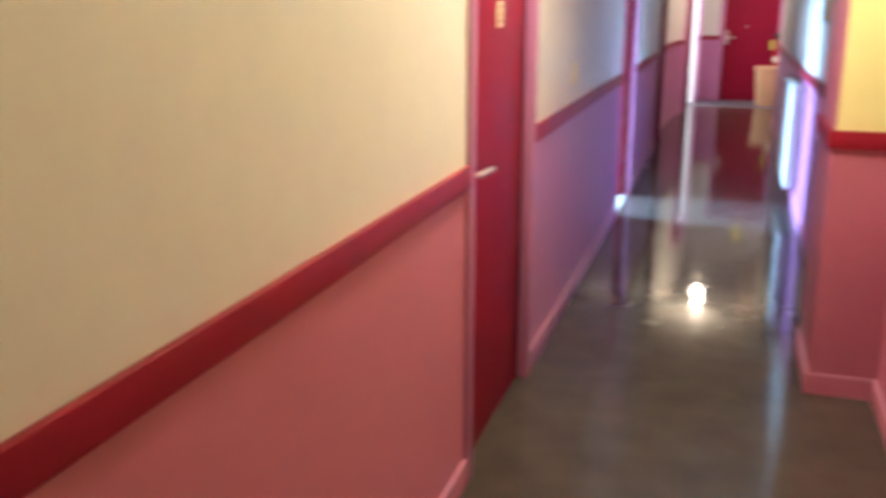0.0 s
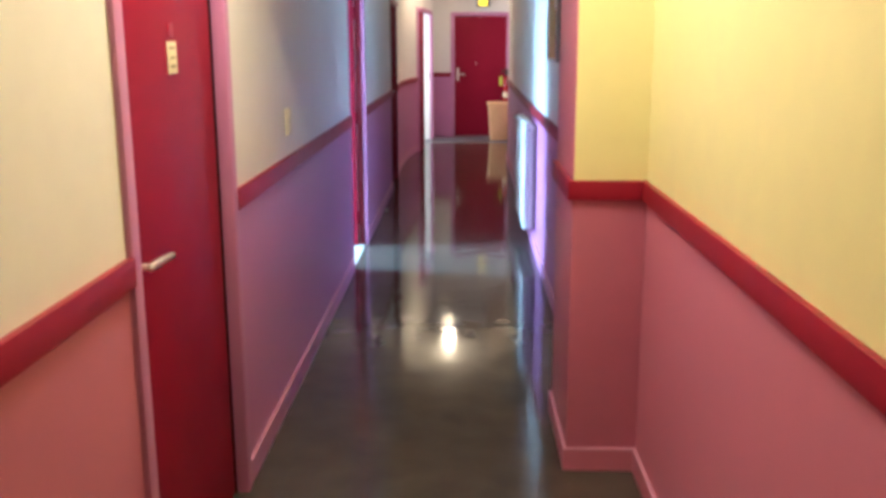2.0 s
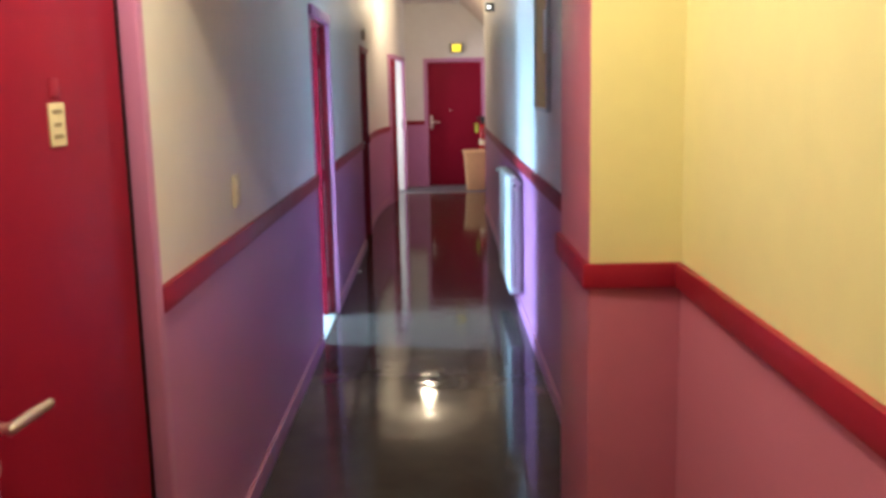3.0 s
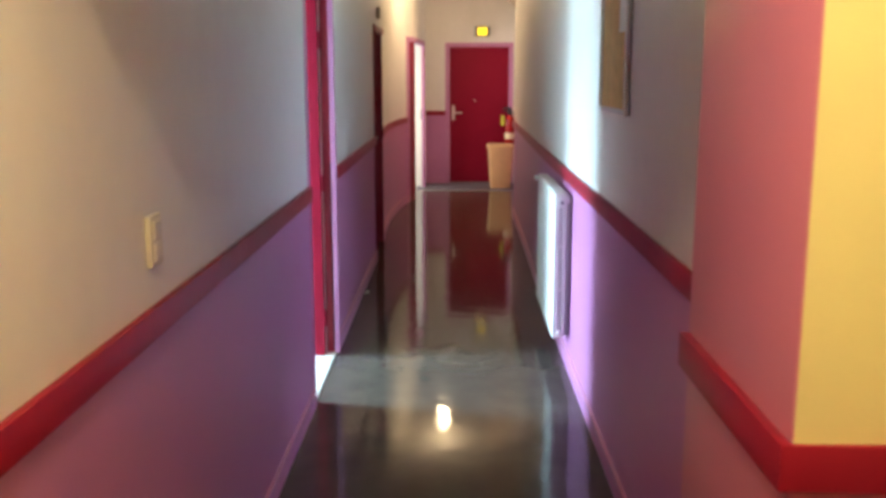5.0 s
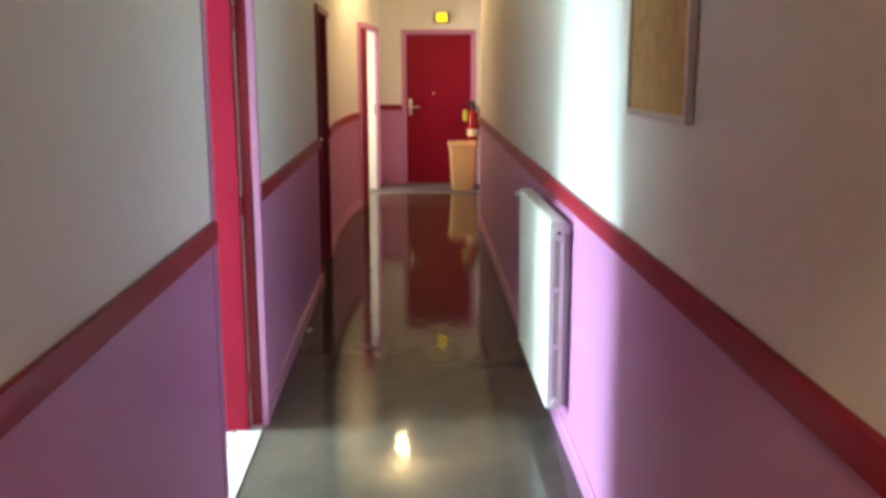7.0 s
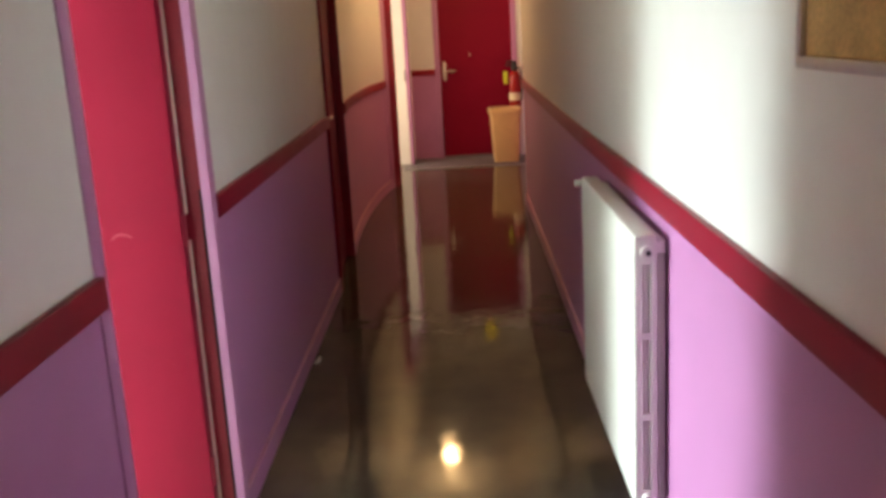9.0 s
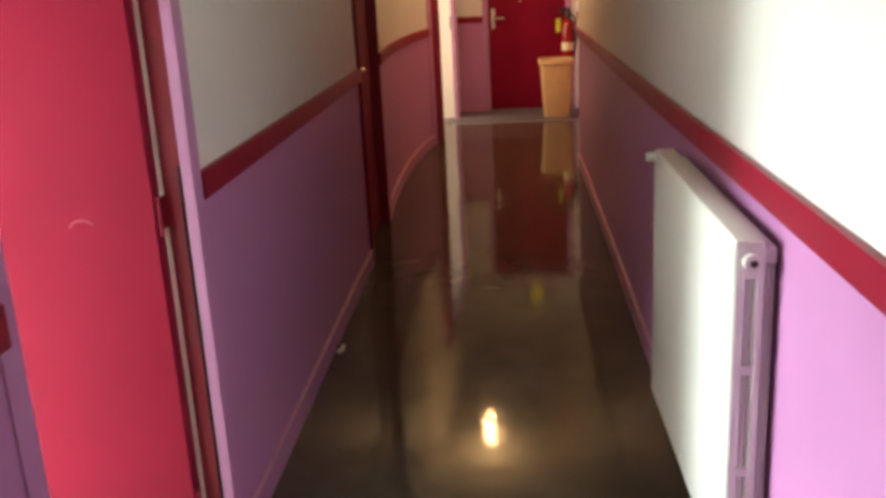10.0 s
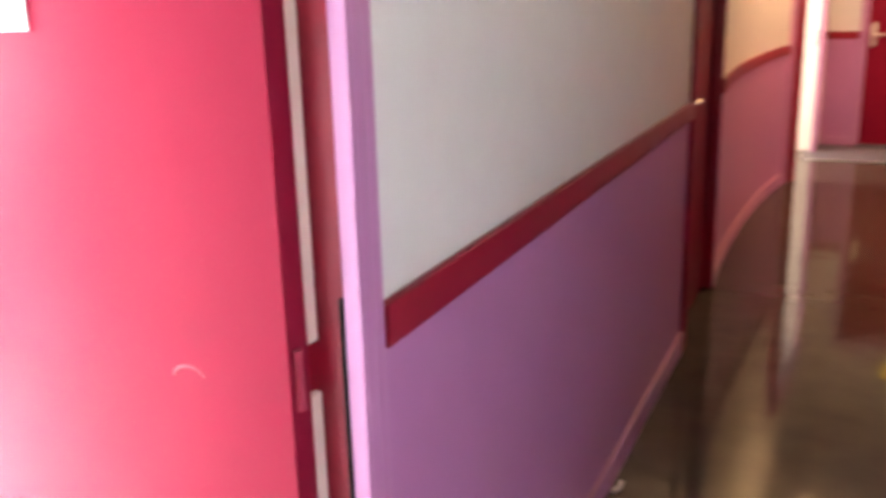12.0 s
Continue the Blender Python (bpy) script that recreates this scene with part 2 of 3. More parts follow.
part("bead", prism([(1.188, 0.59), (1.188, 0.0), (1.452, 0.0)], 0, -0.014, SKIRT - 0.008, SKIRT + 0.003, 0.003), BEAD, pier_skirt, "pale pink top edge")
li = part("wall_lintel", boxed((-0.02, 0.0, 2.17), (1.36, 0.56, H)), CREAM)
tagged(li, "cream painted lintel spanning the corridor at the pier", "wall", kind="structure")

# end wall with its doorway
ew = thing("wall_end", (0.9, 12.917, 0), "two-tone end wall, cream above mauve-pink", "wall", kind="structure")
EX0, EX1 = 0.612, 1.53
part("lower_wall", boxed((0.10, 12.917, 0), (EX0, 13.047, 1.07)), PINK, ew, "mauve-pink painted lower wall")
part("upper_wall", boxed((0.10, 12.917, 1.07), (EX0, 13.047, H)), CREAM, ew)
part("upper_wall", boxed((EX0, 12.917, 2.07), (EX1, 13.047, H)), CREAM, ew)
part("upper_wall", boxed((EX1, 12.917, 0), (1.75, 13.047, H)), CREAM, ew)
part("dado_rail", boxed((0.25, 12.899, RAIL0), (EX0 - 0.05, 12.917, RAIL1), 0.004), CRIMSON, ew)
part("skirting", boxed((0.25, 12.905, 0), (EX0 - 0.05, 12.917, SKIRT), 0.004), TRIM, ew)
# backing that closes the building behind the doors
for nm, lo, hi in (("wall_behind_door_1", (-0.20, -1.35, 0), (-0.13, -0.05, H)), ("wall_behind_door_3", (-0.20, 6.7, 0), (-0.13, 8.1, H)),
                   ("wall_behind_end", (0.4, 13.097, 0), (1.75, 13.147, H))):
    tagged(part(nm, boxed(lo, hi), CREAM), "plain wall closing the building", "wall", kind="structure")


def trim_y(parent, a, b, x=0.0, top=2.08, w=0.055, mat=TRIM):
    """Architrave round an opening from y = a to b in a left wall."""
    part("architrave", boxed((x - 0.03, a - w, 0), (x + 0.016, a, top), 0.004), mat, parent)
    part("architrave", boxed((x - 0.03, b, 0), (x + 0.016, b + w, top), 0.004), mat, parent)
    part("architrave", boxed((x - 0.03, a - w, top), (x + 0.016, b + w, top + w), 0.004), mat, parent)


def lever(parent, at, along, out, plate=False):
    """A lever handle: rose, neck and bent lever; along and out are unit directions."""
    at, along, out = Vector(at), Vector(along), Vector(out)
    bm = bmesh.new()
    tube(bm, at, at + out * 0.008, 0.025, n=20)
    tube(bm, at, at + out * 0.05, 0.009)
    tube(bm, at + out * 0.046 - along * 0.008, at + out * 0.05 + along * 0.075, 0.011, 0.0105)
    tube(bm, at + out * 0.05 + along * 0.072, at + out * 0.058 + along * 0.13, 0.0105, 0.009)
    bmesh.ops.create_uvsphere(bm, u_segments=10, v_segments=6, radius=0.0095, matrix=Matrix.Translation(at + out * 0.047 - along * 0.006))
    h = part("door_handle", bm, STEEL, parent, "polished chrome lever handle")
    if plate:
        lo = at - Vector((0.02, 0.02, 0.11)) + out * 0.0
        hi = at + Vector((0.02, 0.02, 0.11)) + out * 0.0
        for k in range(3):
            if abs(out[k]) > 0.5:
                lo[k], hi[k] = sorted((at[k], at[k] + out[k] * 0.006))
        part("back_plate", boxed(lo, hi, 0.002), STEEL, h)
    return h


def door_plate(parent, x, y, z, normal, w=0.07, h=0.13):
    """A small printed label on a door leaf, facing +x or -y."""
    n = Vector(normal)
    if abs(n.x) > 0.5:
        p = part("door_label", boxed((x, y - w / 2, z - h / 2), (x + 0.004, y + w / 2, z + h / 2), 0.001), PLATE, parent, "cream printed paper label")
        for k, dz in ((0.3, 0.027), (0.22, 0.0), (0.28, -0.024)):
            part("print_line", boxed((x + 0.003, y - w * k, z + dz - 0.004), (x + 0.0052, y + w * k, z + dz + 0.004)), INK, p)
        part("label_holder", boxed((x, y - 0.02, z + h / 2 + 0.012), (x + 0.003, y + 0.022, z + h / 2 + 0.05), 0.001), JAMB, parent)
    else:
        p = part("door_label", boxed((x - w / 2, y - 0.004, z - h / 2), (x + w / 2, y, z + h / 2), 0.001), PAPER, parent, "white paper label")
    return p


# first door, closed
d1 = thing("door_1", (0, (D1A + D1B) / 2, 0), "closed crimson door with cream label and lilac-pink frame", "door", kind="structure")
trim_y(d1, D1A, D1B)
part("jamb", boxed((-0.12, D1A - 0.05, 0), (-0.031, D1A + 0.012, 2.08), 0.002), JAMB, d1)
# far jamb coloured near-black: shade of the joint beside the leaf
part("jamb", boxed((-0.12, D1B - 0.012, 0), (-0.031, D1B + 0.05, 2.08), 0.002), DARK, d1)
part("leaf", boxed((-0.072, D1A + 0.015, 0.008), (-0.032, D1B - 0.018, 2.072), 0.003), DOOR, d1, "glossy crimson door leaf")
door_plate(d1, -0.032, -0.638, 1.563, (1, 0, 0), 0.08, 0.09)
lever(d1, (-0.032, D1A + 0.07, 1.055), (0, 1, 0), (1, 0, 0))
part("keyhole", tube(bmesh.new(), (-0.034, D1A + 0.075, 0.975), (-0.027, D1A + 0.075, 0.975), 0.021), STEEL, d1)

# second door, open into the office
d2 = thing("door_2", (0, (D2A + D2B) / 2, 0), "crimson door standing open into a daylit room", "door", kind="structure")
part("architrave", boxed((-0.03, D2A - 0.06, 0), (0.004, D2A, 2.08), 0.002), TRIM, d2)
moulding = bmesh.new()
for a, b, x in ((0.0, 0.016, 0.018), (0.0155, 0.020, 0.011), (0.0195, 0.050, 0.016), (0.0495, 0.054, 0.010), (0.0535, 0.078, 0.014)):
    box(moulding, (-0.011, D2B + a, 0), (x, D2B + b, 2.08), 0.0022)
part("architrave", moulding, TRIM, d2, "grooved lilac-pink architrave")
part("architrave", boxed((-0.03, D2A - 0.06, 2.08), (0.022, D2B + 0.075, 2.145), 0.004), TRIM, d2)
part("jamb", boxed((-0.12, D2A - 0.05, 0), (-0.031, D2A, 2.08), 0.002), JAMB, d2)
part("jamb", boxed((-0.12, D2B + 0.002, 0), (-0.0115, D2B + 0.078, 2.08), 0.002), CRIMSON, d2)
part("jamb", boxed((-0.12, D2A, 2.065), (-0.031, D2B, 2.08), 0.002), JAMB, d2)
part("seal_strip", boxed((-0.072, D2B - 0.026, 1.07), (-0.059, D2B + 0.001, 2.06), 0.002), BARE, d2, "pale bare strip along the jamb")
part("seal_strip", boxed((-0.072, D2B - 0.026, 0.01), (-0.059, D2B + 0.001, 0.986), 0.002), BARE, d2, "pale bare strip along the jamb")
part("hinge", tube(bmesh.new(), (-0.060, D2B - 0.056, 0.98), (-0.060, D2B - 0.056, 1.075), 0.009), JAMB, d2)
part("hinge", tube(bmesh.new(), (-0.060, D2B - 0.056, 1.78), (-0.060, D2B - 0.056, 1.88), 0.009), JAMB, d2)
part("hinge", tube(bmesh.new(), (-0.060, D2B - 0.056, 0.18), (-0.060, D2B - 0.056, 0.28), 0.009), JAMB, d2)
part("gap", boxed((-0.0175, D2B - 0.003, 0.02), (-0.0115, D2B + 0.006, 1.14)), DARK, d2, "dark open joint behind the architrave")
leaf = part("leaf", boxed((-0.925, D2B - 0.078, 0.007), (-0.061, D2B - 0.024, 2.062), 0.003), DOOR, d2, "glossy crimson door leaf")
door_plate(leaf, -0.525, D2B - 0.078, 1.60, (0, -1, 0), 0.10, 0.14)
lever(leaf, (-0.86, D2B - 0.078, 1.06), (1, 0, 0), (0, -1, 0))
scuff = bmesh.new()
for k in range(7):
    a, b = radians(20 + 22 * k), radians(20 + 22 * (k + 1))
    tube(scuff, (-0.244 + 0.030 * math.cos(a), D2B - 0.078, 1.01 + 0.020 * math.sin(a)), (-0.244 + 0.030 * math.cos(b), D2B - 0.078, 1.01 + 0.020 * math.sin(b)), 0.0028, 0.0022, n=6)
part("scuff_mark", scuff, SCUFF, leaf, "pale curved scuff in the paint")
part("threshold", boxed((-0.12, D2A, 0.0), (-0.002, D2B, 0.006), 0.002), TILE, d2, "pale threshold")

# third door, closed
d3 = thing("door_3", (0, (D3A + D3B) / 2, 0), "closed dark crimson door recessed in the wall", "door", kind="structure")
part("architrave", boxed((-0.03, D3A - 0.065, 0), (0.016, D3A, 2.02), 0.004), DOOR, d3)
part("architrave", boxed((-0.03, D3A - 0.065, 2.02), (0.016, D3B, 2.07), 0.004), JAMB, d3)
part("jamb", boxed((-0.12, D3B - 0.012, 0), (-0.004, D3B - 0.002, 2.08), 0.002), JAMB, d3)
part("leaf", boxed((-0.10, D3A + 0.002, 0.008), (-0.060, D3B - 0.015, 2.03), 0.003), DOOR, d3, "crimson door leaf")
lever(d3, (-0.060, D3A + 0.10, 1.075), (0, 1, 0), (1, 0, 0))

# side doorway near the corridor end
sd = thing("door_4", (0.12, 11.7, 0), "open doorway with crimson post and daylit white jamb", "door", kind="structure")
part("architrave", prism([(0.085, 10.75), (0.112, 10.83)], -0.012, 0.1, 0, 2.10, 0.004), TRIM, sd)
part("jamb", prism([(0.112, 10.83), (0.176, 11.0)], -0.008, 0.12, 0, 2.06, 0.003), DOOR, sd, "crimson door post")
far_jamb = part("jamb", boxed((0.196, 12.447, 0), (0.222, 12.517, 2.06), 0.003), ENAMEL, sd, "white painted jamb")
part("strike_plate", boxed((0.200, 12.443, 1.0), (0.216, 12.448, 1.14), 0.001), GREY, far_jamb)
part("architrave", boxed((0.222, 12.442, 0), (0.262, 12.547, 2.10), 0.003), TRIM, sd)
part("architrave", prism([(0.09, 10.75), (0.17, 10.97), (0.255, 12.50)], -0.014, 0.05, 2.06, 2.12, 0.003), TRIM, sd)
tagged(part("wall_return", boxed((0.05, 12.517, 0), (0.262, 12.917, H)), CREAM), "short return wall beside the end wall", "wall", kind="structure")

# end door
ed = thing("door_5", (1.08, 12.917, 0), "closed crimson door in a lilac-pink frame", "door", kind="structure")
part("architrave", boxed((EX0 - 0.05, 12.897, 0), (EX0 + 0.012, 12.957, 2.055), 0.004), TRIM, ed)
part("architrave", boxed((EX1 - 0.012, 12.897, 0), (EX1 + 0.05, 12.957, 2.055), 0.004), TRIM, ed)
part("architrave", boxed((EX0 - 0.05, 12.897, 2.055), (EX1 + 0.05, 12.957, 2.115), 0.004), TRIM, ed)
part("leaf", boxed((EX0 + 0.014, 12.922, 0.02), (EX1 - 0.014, 12.962, 2.052), 0.003), DOOR, ed, "glossy crimson door leaf")
lever(ed, (EX0 + 0.07, 12.922, 1.075), (1, 0, 0), (0, -1, 0), plate=True)
part("peephole", tube(bmesh.new(), (1.0, 12.925, 1.262), (1.0, 12.917, 1.262), 0.012), STEEL, ed)
part("threshold", boxed((EX0, 12.860, 0.004), (EX1, 12.947, 0.016), 0.004), THRESH, ed, "grey metal threshold")
end_floor = part("floor_end", boxed((0.16, 12.02, -0.02), (1.66, 12.917, 0.005), 0.002), LINO)
tagged(end_floor, "matt blue-grey floor covering before the end door", "floor", kind="structure")
bar = part("floor_trim", prism([(0.20, 12.0), (1.66, 12.0)], -0.018, 0.022, 0.0, 0.009, 0.003), ALU)
tagged(bar, "thin worn metal joint strip across the floor", "floor trim", kind="structure")


# rooms that give the daylight
def room(name, x0, x1, y0, y1, wy0, wy1, label):
    """A plain room left of the corridor, with a window in its far wall."""
    f = part(f"floor_{name}", boxed((x0, y0, -0.1), (x1, y1, -0.002)), TILE)
    tagged(f, "pale cream floor of the " + label, "floor", kind="structure")
    c = part(f"ceiling_{name}", boxed((x0, y0, H), (x1, y1, H + 0.1)), CEILING)
    tagged(c, "white ceiling of the " + label, "ceiling", kind="structure")
    w = thing(f"wall_{name}", (x0, y0, 0), "plain white walls of the " + label, "wall", kind="structure")
    part("side_wall", boxed((x0, y0 - 0.1, 0), (x1, y0, H)), CREAM, w)
    part("side_wall", boxed((x0, y1, 0), (x1, y1 + 0.1, H)), CREAM, w)
    part("window_wall", boxed((x0 - 0.2, y0 - 0.1, 0), (x0, wy0, H)), CREAM, w)
    part("window_wall", boxed((x0 - 0.2, wy1, 0), (x0, y1 + 0.1, H)), CREAM, w)
    part("window_wall", boxed((x0 - 0.2, wy0, 0), (x0, wy1, 0.8)), CREAM, w)
    part("window_wall", boxed((x0 - 0.2, wy0, 2.4), (x0, wy1, H)), CREAM, w)
    v = thing(f"window_{name}", (x0, (wy0 + wy1) / 2, 0.8), "white framed window of the " + label, "window", kind="structure")
    for a, b in (((wy0, 0.8), (wy0 + 0.05, 2.4)), ((wy1 - 0.05, 0.8), (wy1, 2.4)), ((wy0, 0.8), (wy1, 0.85)), ((wy0, 2.35), (wy1, 2.4))):
        part("window_frame", boxed((x0 - 0.14, a[0], a[1]), (x0 - 0.08, b[0], b[1]), 0.004), ENAMEL, v)
    p = part("pane", boxed((x0 - 0.113, wy0 + 0.05, 0.85), (x0 - 0.107, wy1 - 0.05, 2.35)), GLASS, v)
    p.visible_shadow = False


room("office", -3.2, -0.121, 1.2, 5.6, 3.42, 4.26, "office")
room("side_room", -2.0, -0.02, 10.3, 13.6, 10.7, 11.7, "side room")


# ---------- fixtures and things ----------
def ceiling_light(at, label):
    t = thing("ceiling_light", at, label, "ceiling light", "corridor ceiling lights")
    x, y, z = at
    part("base", turned([(0.10, -0.03), (0.11, -0.02), (0.11, 0.0)], at), ENAMEL, t)
    part("stem", turned([(0.02, -0.10), (0.02, -0.03)], at), STEEL, t)
    return t


ceiling_light((0.50, -0.75, H), "white ceiling light with a bare bulb holder")
ceiling_light((0.56, 10.15, H), "white ceiling light with a bare bulb holder")


def radiator(x0, x1, y0, y1, z0, z1):
    """A double-panel radiator: a front convector box with slotted sides, and thin plates behind it."""
    t = thing("radiator", ((x0 + x1) / 2, (y0 + y1) / 2, z0), "white enamelled panel radiator hung on the mauve wall", "radiator")
    xm = x1 - 0.030
    part("front_panel", boxed((x0, y0 + 0.010, z0), (x0 + 0.014, y1 - 0.010, z1 - 0.012), 0.006, 3), ENAMEL, t)
    part("top_grille", boxed((x0 + 0.001, y0, z1 - 0.018), (xm, y1, z1), 0.007, 3), ENAMEL, t)
    for y in (y0, y1 - 0.006):
        e = bmesh.new()
        box(e, (x0 + 0.003, y, z0 + 0.004), (x0 + 0.019, y + 0.006, z1 - 0.010), 0.002)
        box(e, (xm - 0.016, y, z0 + 0.004), (xm, y + 0.006, z1 - 0.010), 0.002)
        for z, h in ((z0 + 0.004, 0.05), (z0 + 0.27, 0.022), (z0 + 0.515, 0.022), (z1 - 0.085, 0.075)):
            box(e, (x0 + 0.017, y + 0.0005, z), (xm - 0.014, y + 0.0055, z + h), 0.002)
        part("side_panel", e, ENAMEL, t, "slotted white side panel")
    w = bmesh.new()
    for k in range(3):
        box(w, (x0 + 0.019 + k * 0.0105, y0 + 0.007, z0 + 0.02), (x0 + 0.027 + k * 0.0105, y1 - 0.007, z1 - 0.03), 0.002, 1)
    part("convector", w, ENAMEL, t)
    for k in range(3):
        xa = xm + 0.002 + k * 0.0095
        part("back_plate", boxed((xa, y0 + 0.020, z0 + 0.012), (xa + 0.006, y1 - 0.020, z1 - 0.055), 0.002), ENAMEL, t)
    part("hanging_rail", boxed((xm + 0.001, y0 + 0.014, z1 - 0.056), (x1 - 0.001, y1 - 0.014, z1 - 0.022), 0.003), ENAMEL, t)
    xc = (x0 + xm) / 2 + 0.004
    part("vent_boss", tube(bmesh.new(), (xc, y0 + 0.003, z1 - 0.048), (xc, y0 - 0.010, z1 - 0.048), 0.019, 0.017, n=24), ENAMEL, t, "round white plug boss")
    part("air_vent", tube(bmesh.new(), (xc + 0.003, y0 - 0.006, z1 - 0.049), (xc + 0.003, y0 - 0.014, z1 - 0.049), 0.0075), BLACK, t, "small dark vent screw")
    part("plug", tube(bmesh.new(), (xc, y0 + 0.003, z0 + 0.028), (xc, y0 - 0.012, z0 + 0.028), 0.017, 0.014, n=20), ENAMEL, t, "white lower plug")
    v = part("valve", tube(bmesh.new(), (x0 + 0.03, y1 - 0.004, z1 - 0.03), (x0 + 0.03, y1 + 0.05, z1 - 0.03), 0.012), STEEL, t)
    part("valve_head", tube(bmesh.new(), (x0 + 0.025, y1 + 0.03, z1 - 0.03), (x0 - 0.022, y1 + 0.03, z1 - 0.03), 0.017, 0.014), ENAMEL, v, "white valve knob")
    for yy in (y0 + 0.18, y1 - 0.18):
        part("bracket", boxed((x1 - 0.008, yy - 0.015, z0 + 0.1), (1.357, yy + 0.015, z1 - 0.08), 0.002), ENAMEL, t)
    return t


radiator(1.252, 1.345, 3.745, 4.79, 0.185, 1.003)


def notice_board(y0, y1, z0, z1, x):
    t = thing("notice_board", (x, (y0 + y1) / 2, z0), "cork notice board with aluminium frame on the wall", "notice board")
    part("cork_panel", boxed((x - 0.012, y0 + 0.012, z0 + 0.012), (x - 0.003, y1 - 0.012, z1 - 0.012)), CORK, t)
    for lo, hi in (((y0, z0), (y1, z0 + 0.018)), ((y0, z1 - 0.018), (y1, z1)), ((y0, z0 + 0.018), (y0 + 0.018, z1 - 0.018)), ((y1 - 0.018, z0 + 0.018), (y1, z1 - 0.018))):
        part("frame_bar", boxed((x - 0.022, lo[0], lo[1]), (x - 0.001, hi[0], hi[1]), 0.003), ALU, t)
    return t


BX = 1.3475
notice_board(2.18, 2.78, 1.49, 2.13, BX)
sheet = part("paper_sheet", boxed((BX - 0.0155, 2.225, 1.795), (BX - 0.0125, 2.36, 2.01)), PAPER)
tagged(sheet, "white paper sheet pinned on the cork board", "paper")

# light switch
sw = thing("light_switch", (0, 0.86, 1.26), "ivory plastic double light switch on the cream wall", "light switch")
part("plate", boxed((0.0, 0.82, 1.20), (0.014, 0.902, 1.32), 0.004), IVORY, sw)
part("rocker", boxed((0.012, 0.835, 1.265), (0.019, 0.887, 1.307), 0.003), IVORY, sw)
part("rocker", boxed((0.012, 0.835, 1.213), (0.019, 0.887, 1.255), 0.003), IVORY, sw)

# lit exit sign
es = thing("exit_sign", (1.11, 12.917, 2.27), "small lit yellow exit sign over the crimson door", "exit sign")
part("housing", boxed((1.0, 12.847, 2.205), (1.225, 12.916, 2.345), 0.006), GREY, es, "grey plastic housing")
part("diffuser", boxed((1.042, 12.839, 2.218), (1.183, 12.849, 2.334), 0.004), SIGN, es, "glowing yellow diffuser")

# small dark spotlight on the right wall
sp = thing("wall_spotlight", (1.36, 7.2, 2.44), "small dark wall spotlight with a bright lens", "spotlight")
part("housing", boxed((1.29, 7.18, 2.40), (1.384, 7.30, 2.48), 0.008), GREY, sp)
# emission on this small disc draws the bright glint on the housing
part("lens", tube(bmesh.new(), (1.325, 7.185, 2.437), (1.325, 7.172, 2.437), 0.012), GLINT, sp)

# small cream box over the third door
jb = part("junction_box", boxed((0.001, 7.25, 2.14), (0.035, 7.35, 2.24), 0.006), IVORY)
tagged(jb, "small cream plastic box on the wall over the door", "junction box")

# fire extinguisher on the recess wall
X, Y = 1.525, 12.647
fe = thing("fire_extinguisher", (X, Y, 0.60), "red fire extinguisher with black hose and lime tag", "fire extinguisher")
part("cylinder", turned([(0.050, 0.0), (0.070, 0.012), (0.074, 0.03), (0.074, 0.36), (0.066, 0.41), (0.04, 0.445), (0.024, 0.455), (0.024, 0.475)], (X, Y, 0.60)), RED, fe)
part("label_band", turned([(0.0752, 0.10), (0.0752, 0.19)], (X, Y, 0.60)), PLATE, fe, "pale instruction label")
part("valve", turned([(0.030, 0.44), (0.036, 0.45), (0.036, 0.53), (0.020, 0.56)], (X, Y, 0.60)), BLACK, fe)
_h = bmesh.new()
box(_h, (X - 0.11, Y - 0.018, 1.105), (X + 0.03, Y + 0.018, 1.128), 0.004)
box(_h, (X - 0.10, Y - 0.018, 1.148), (X + 0.02, Y + 0.018, 1.170), 0.004)
part("squeeze_handle", _h, BLACK, fe)
_h = bmesh.new()
_p = [Vector((X + 0.02, Y - 0.02, 1.10)), Vector((X + 0.075, Y - 0.05, 1.06)), Vector((X + 0.085, Y - 0.06, 0.95)), Vector((X + 0.08, Y - 0.06, 0.80)), Vector((X + 0.07, Y - 0.05, 0.70))]
for a, b in zip(_p, _p[1:]):
    tube(_h, a, b, 0.011, n=10)
part("hose", _h, BLACK, fe)
part("tag", boxed((X - 0.135, Y - 0.03, 0.90), (X - 0.085, Y - 0.024, 1.05), 0.002), LIME, fe, "lime-yellow inspection tag")
part("bracket", boxed((X + 0.06, Y - 0.03, 0.85), (1.659, Y + 0.03, 0.90), 0.003), GREY, fe)

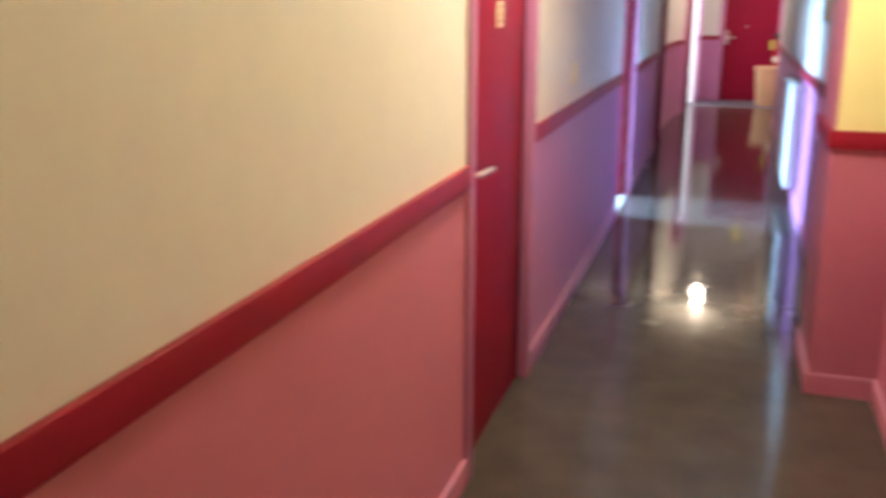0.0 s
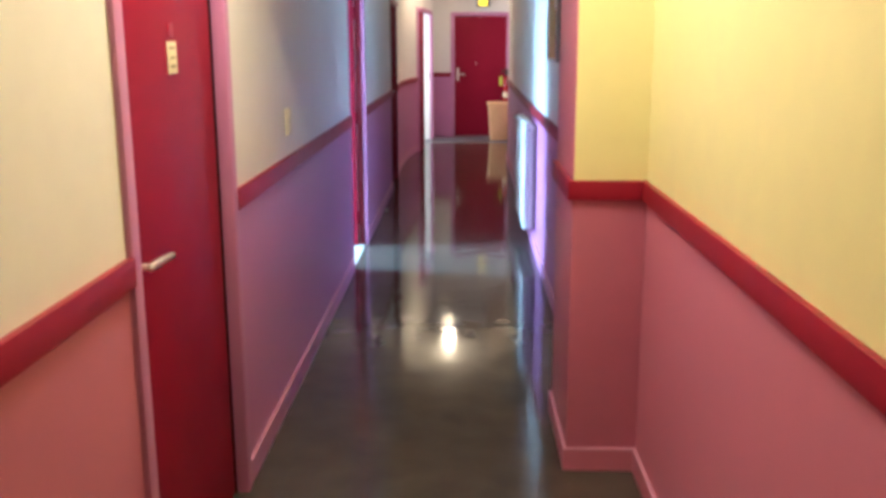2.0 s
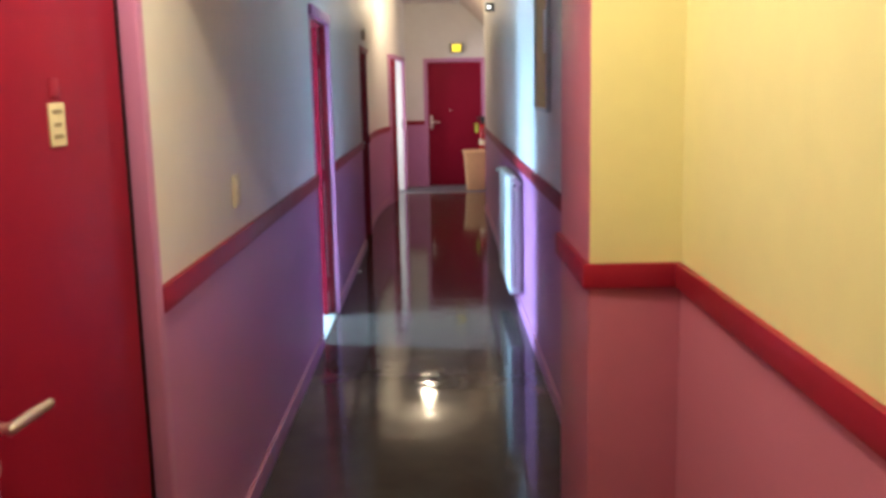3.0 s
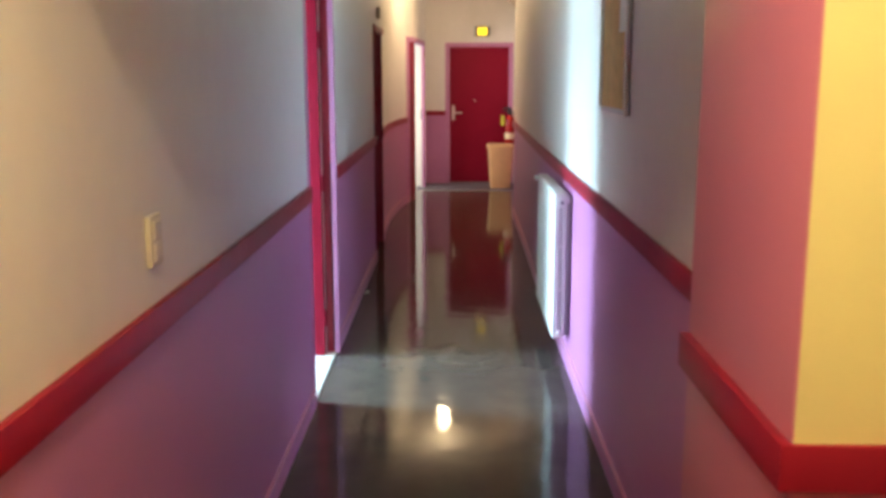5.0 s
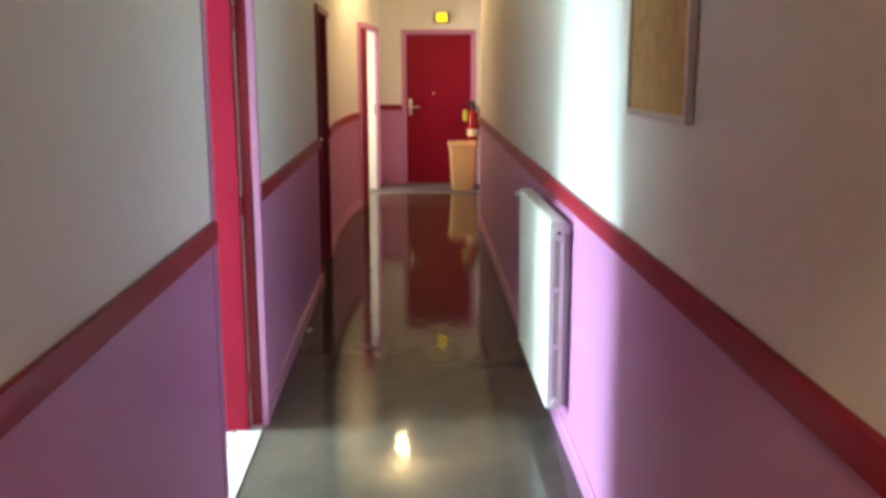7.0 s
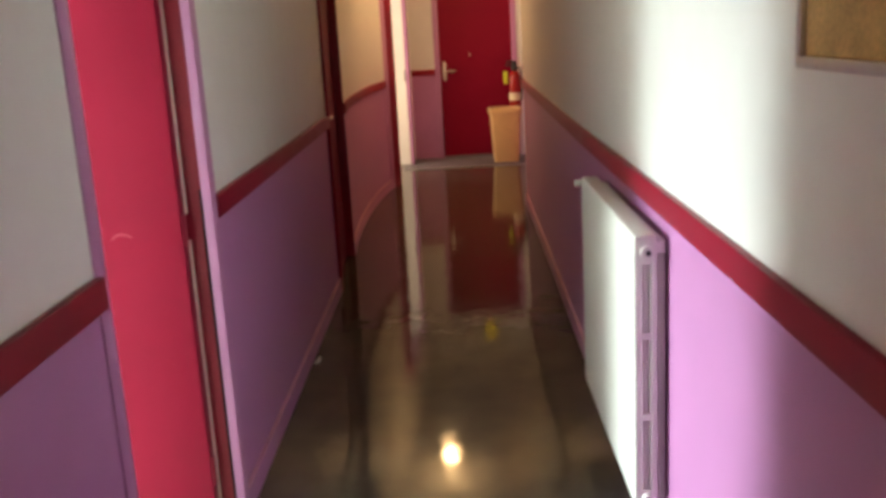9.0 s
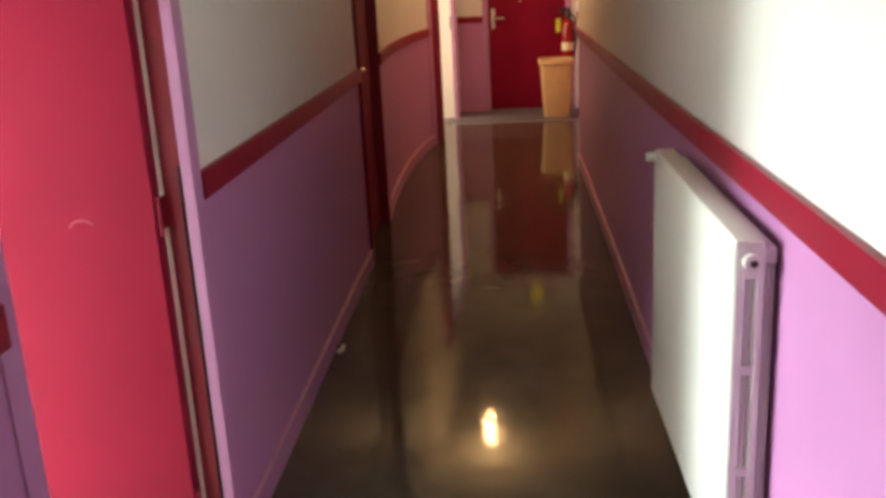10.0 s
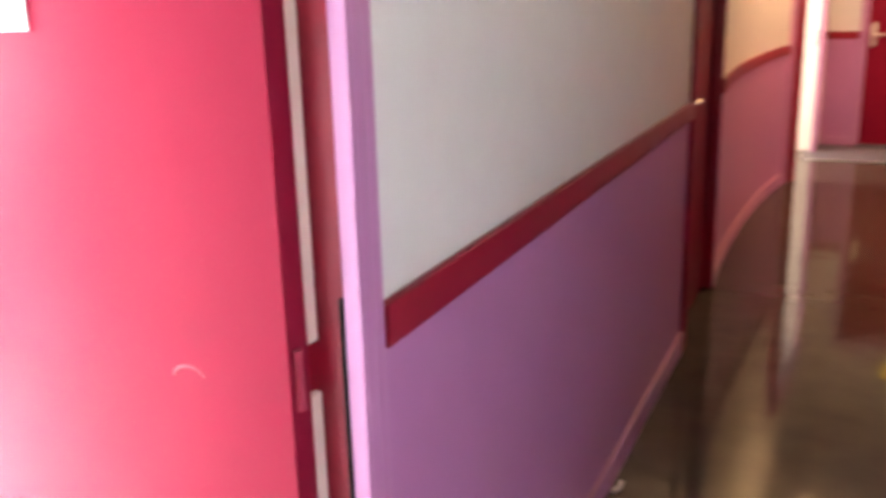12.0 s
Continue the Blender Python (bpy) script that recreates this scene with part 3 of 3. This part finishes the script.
# alarm call point
cp = thing("alarm_call_point", (1.655, 12.647, 1.30), "small red alarm call point on the wall", "alarm")
part("housing", boxed((1.625, 12.587, 1.25), (1.659, 12.677, 1.34), 0.006), RED, cp)
part("button", tube(bmesh.new(), (1.627, 12.632, 1.295), (1.618, 12.632, 1.295), 0.02), PAPER, cp)


# waste bin
def waste_bin(x, y):
    t = thing("waste_bin", (x, y, 0), "tall tapered peach plastic waste bin with flared rim", "waste bin")

    def ring(bm, hx, hy, z, r):
        out = []
        for sx, sy, a0 in ((1, 1, 0), (-1, 1, 90), (-1, -1, 180), (1, -1, 270)):
            for k in range(5):
                a = radians(a0 + 22.5 * k)
                out.append(bm.verts.new((x + sx * (hx - r) + r * math.cos(a), y + sy * (hy - r) + r * math.sin(a), z)))
        return out

    def shell(levels):
        bm = bmesh.new()
        rs = [ring(bm, *l) for l in levels]
        for a, b in zip(rs, rs[1:]):
            for k in range(len(a)):
                bm.faces.new((a[k], a[(k + 1) % len(a)], b[(k + 1) % len(a)], b[k]))
        bm.faces.new(rs[0][::-1])
        bm.faces.new(rs[-1])
        return bm
    part("body", shell([(0.140, 0.125, 0.0, 0.03), (0.147, 0.132, 0.012, 0.03), (0.182, 0.165, 0.585, 0.035), (0.172, 0.155, 0.585, 0.03), (0.138, 0.122, 0.02, 0.03)]), BINMAT, t)
    part("rim", shell([(0.183, 0.166, 0.575, 0.035), (0.196, 0.178, 0.582, 0.04), (0.198, 0.18, 0.625, 0.04), (0.188, 0.17, 0.64, 0.04), (0.15, 0.135, 0.635, 0.04), (0.14, 0.125, 0.60, 0.03)]), BINMAT, t, "flared peach plastic rim")
    part("foot_skid", boxed((x - 0.125, y - 0.11, 0.0), (x + 0.125, y + 0.11, 0.012), 0.003), BLACK, t)
    return t


waste_bin(1.375, 12.36)

# flake of pale paint fallen beside the skirting
chip = part("paint_flake", prism([(0.026, 5.60), (0.040, 5.63), (0.036, 5.67)], -0.010, 0.006, 0.0, 0.012, 0.002), PAPER)
tagged(chip, "small flake of pale paint lying beside the skirting", "paint flake")
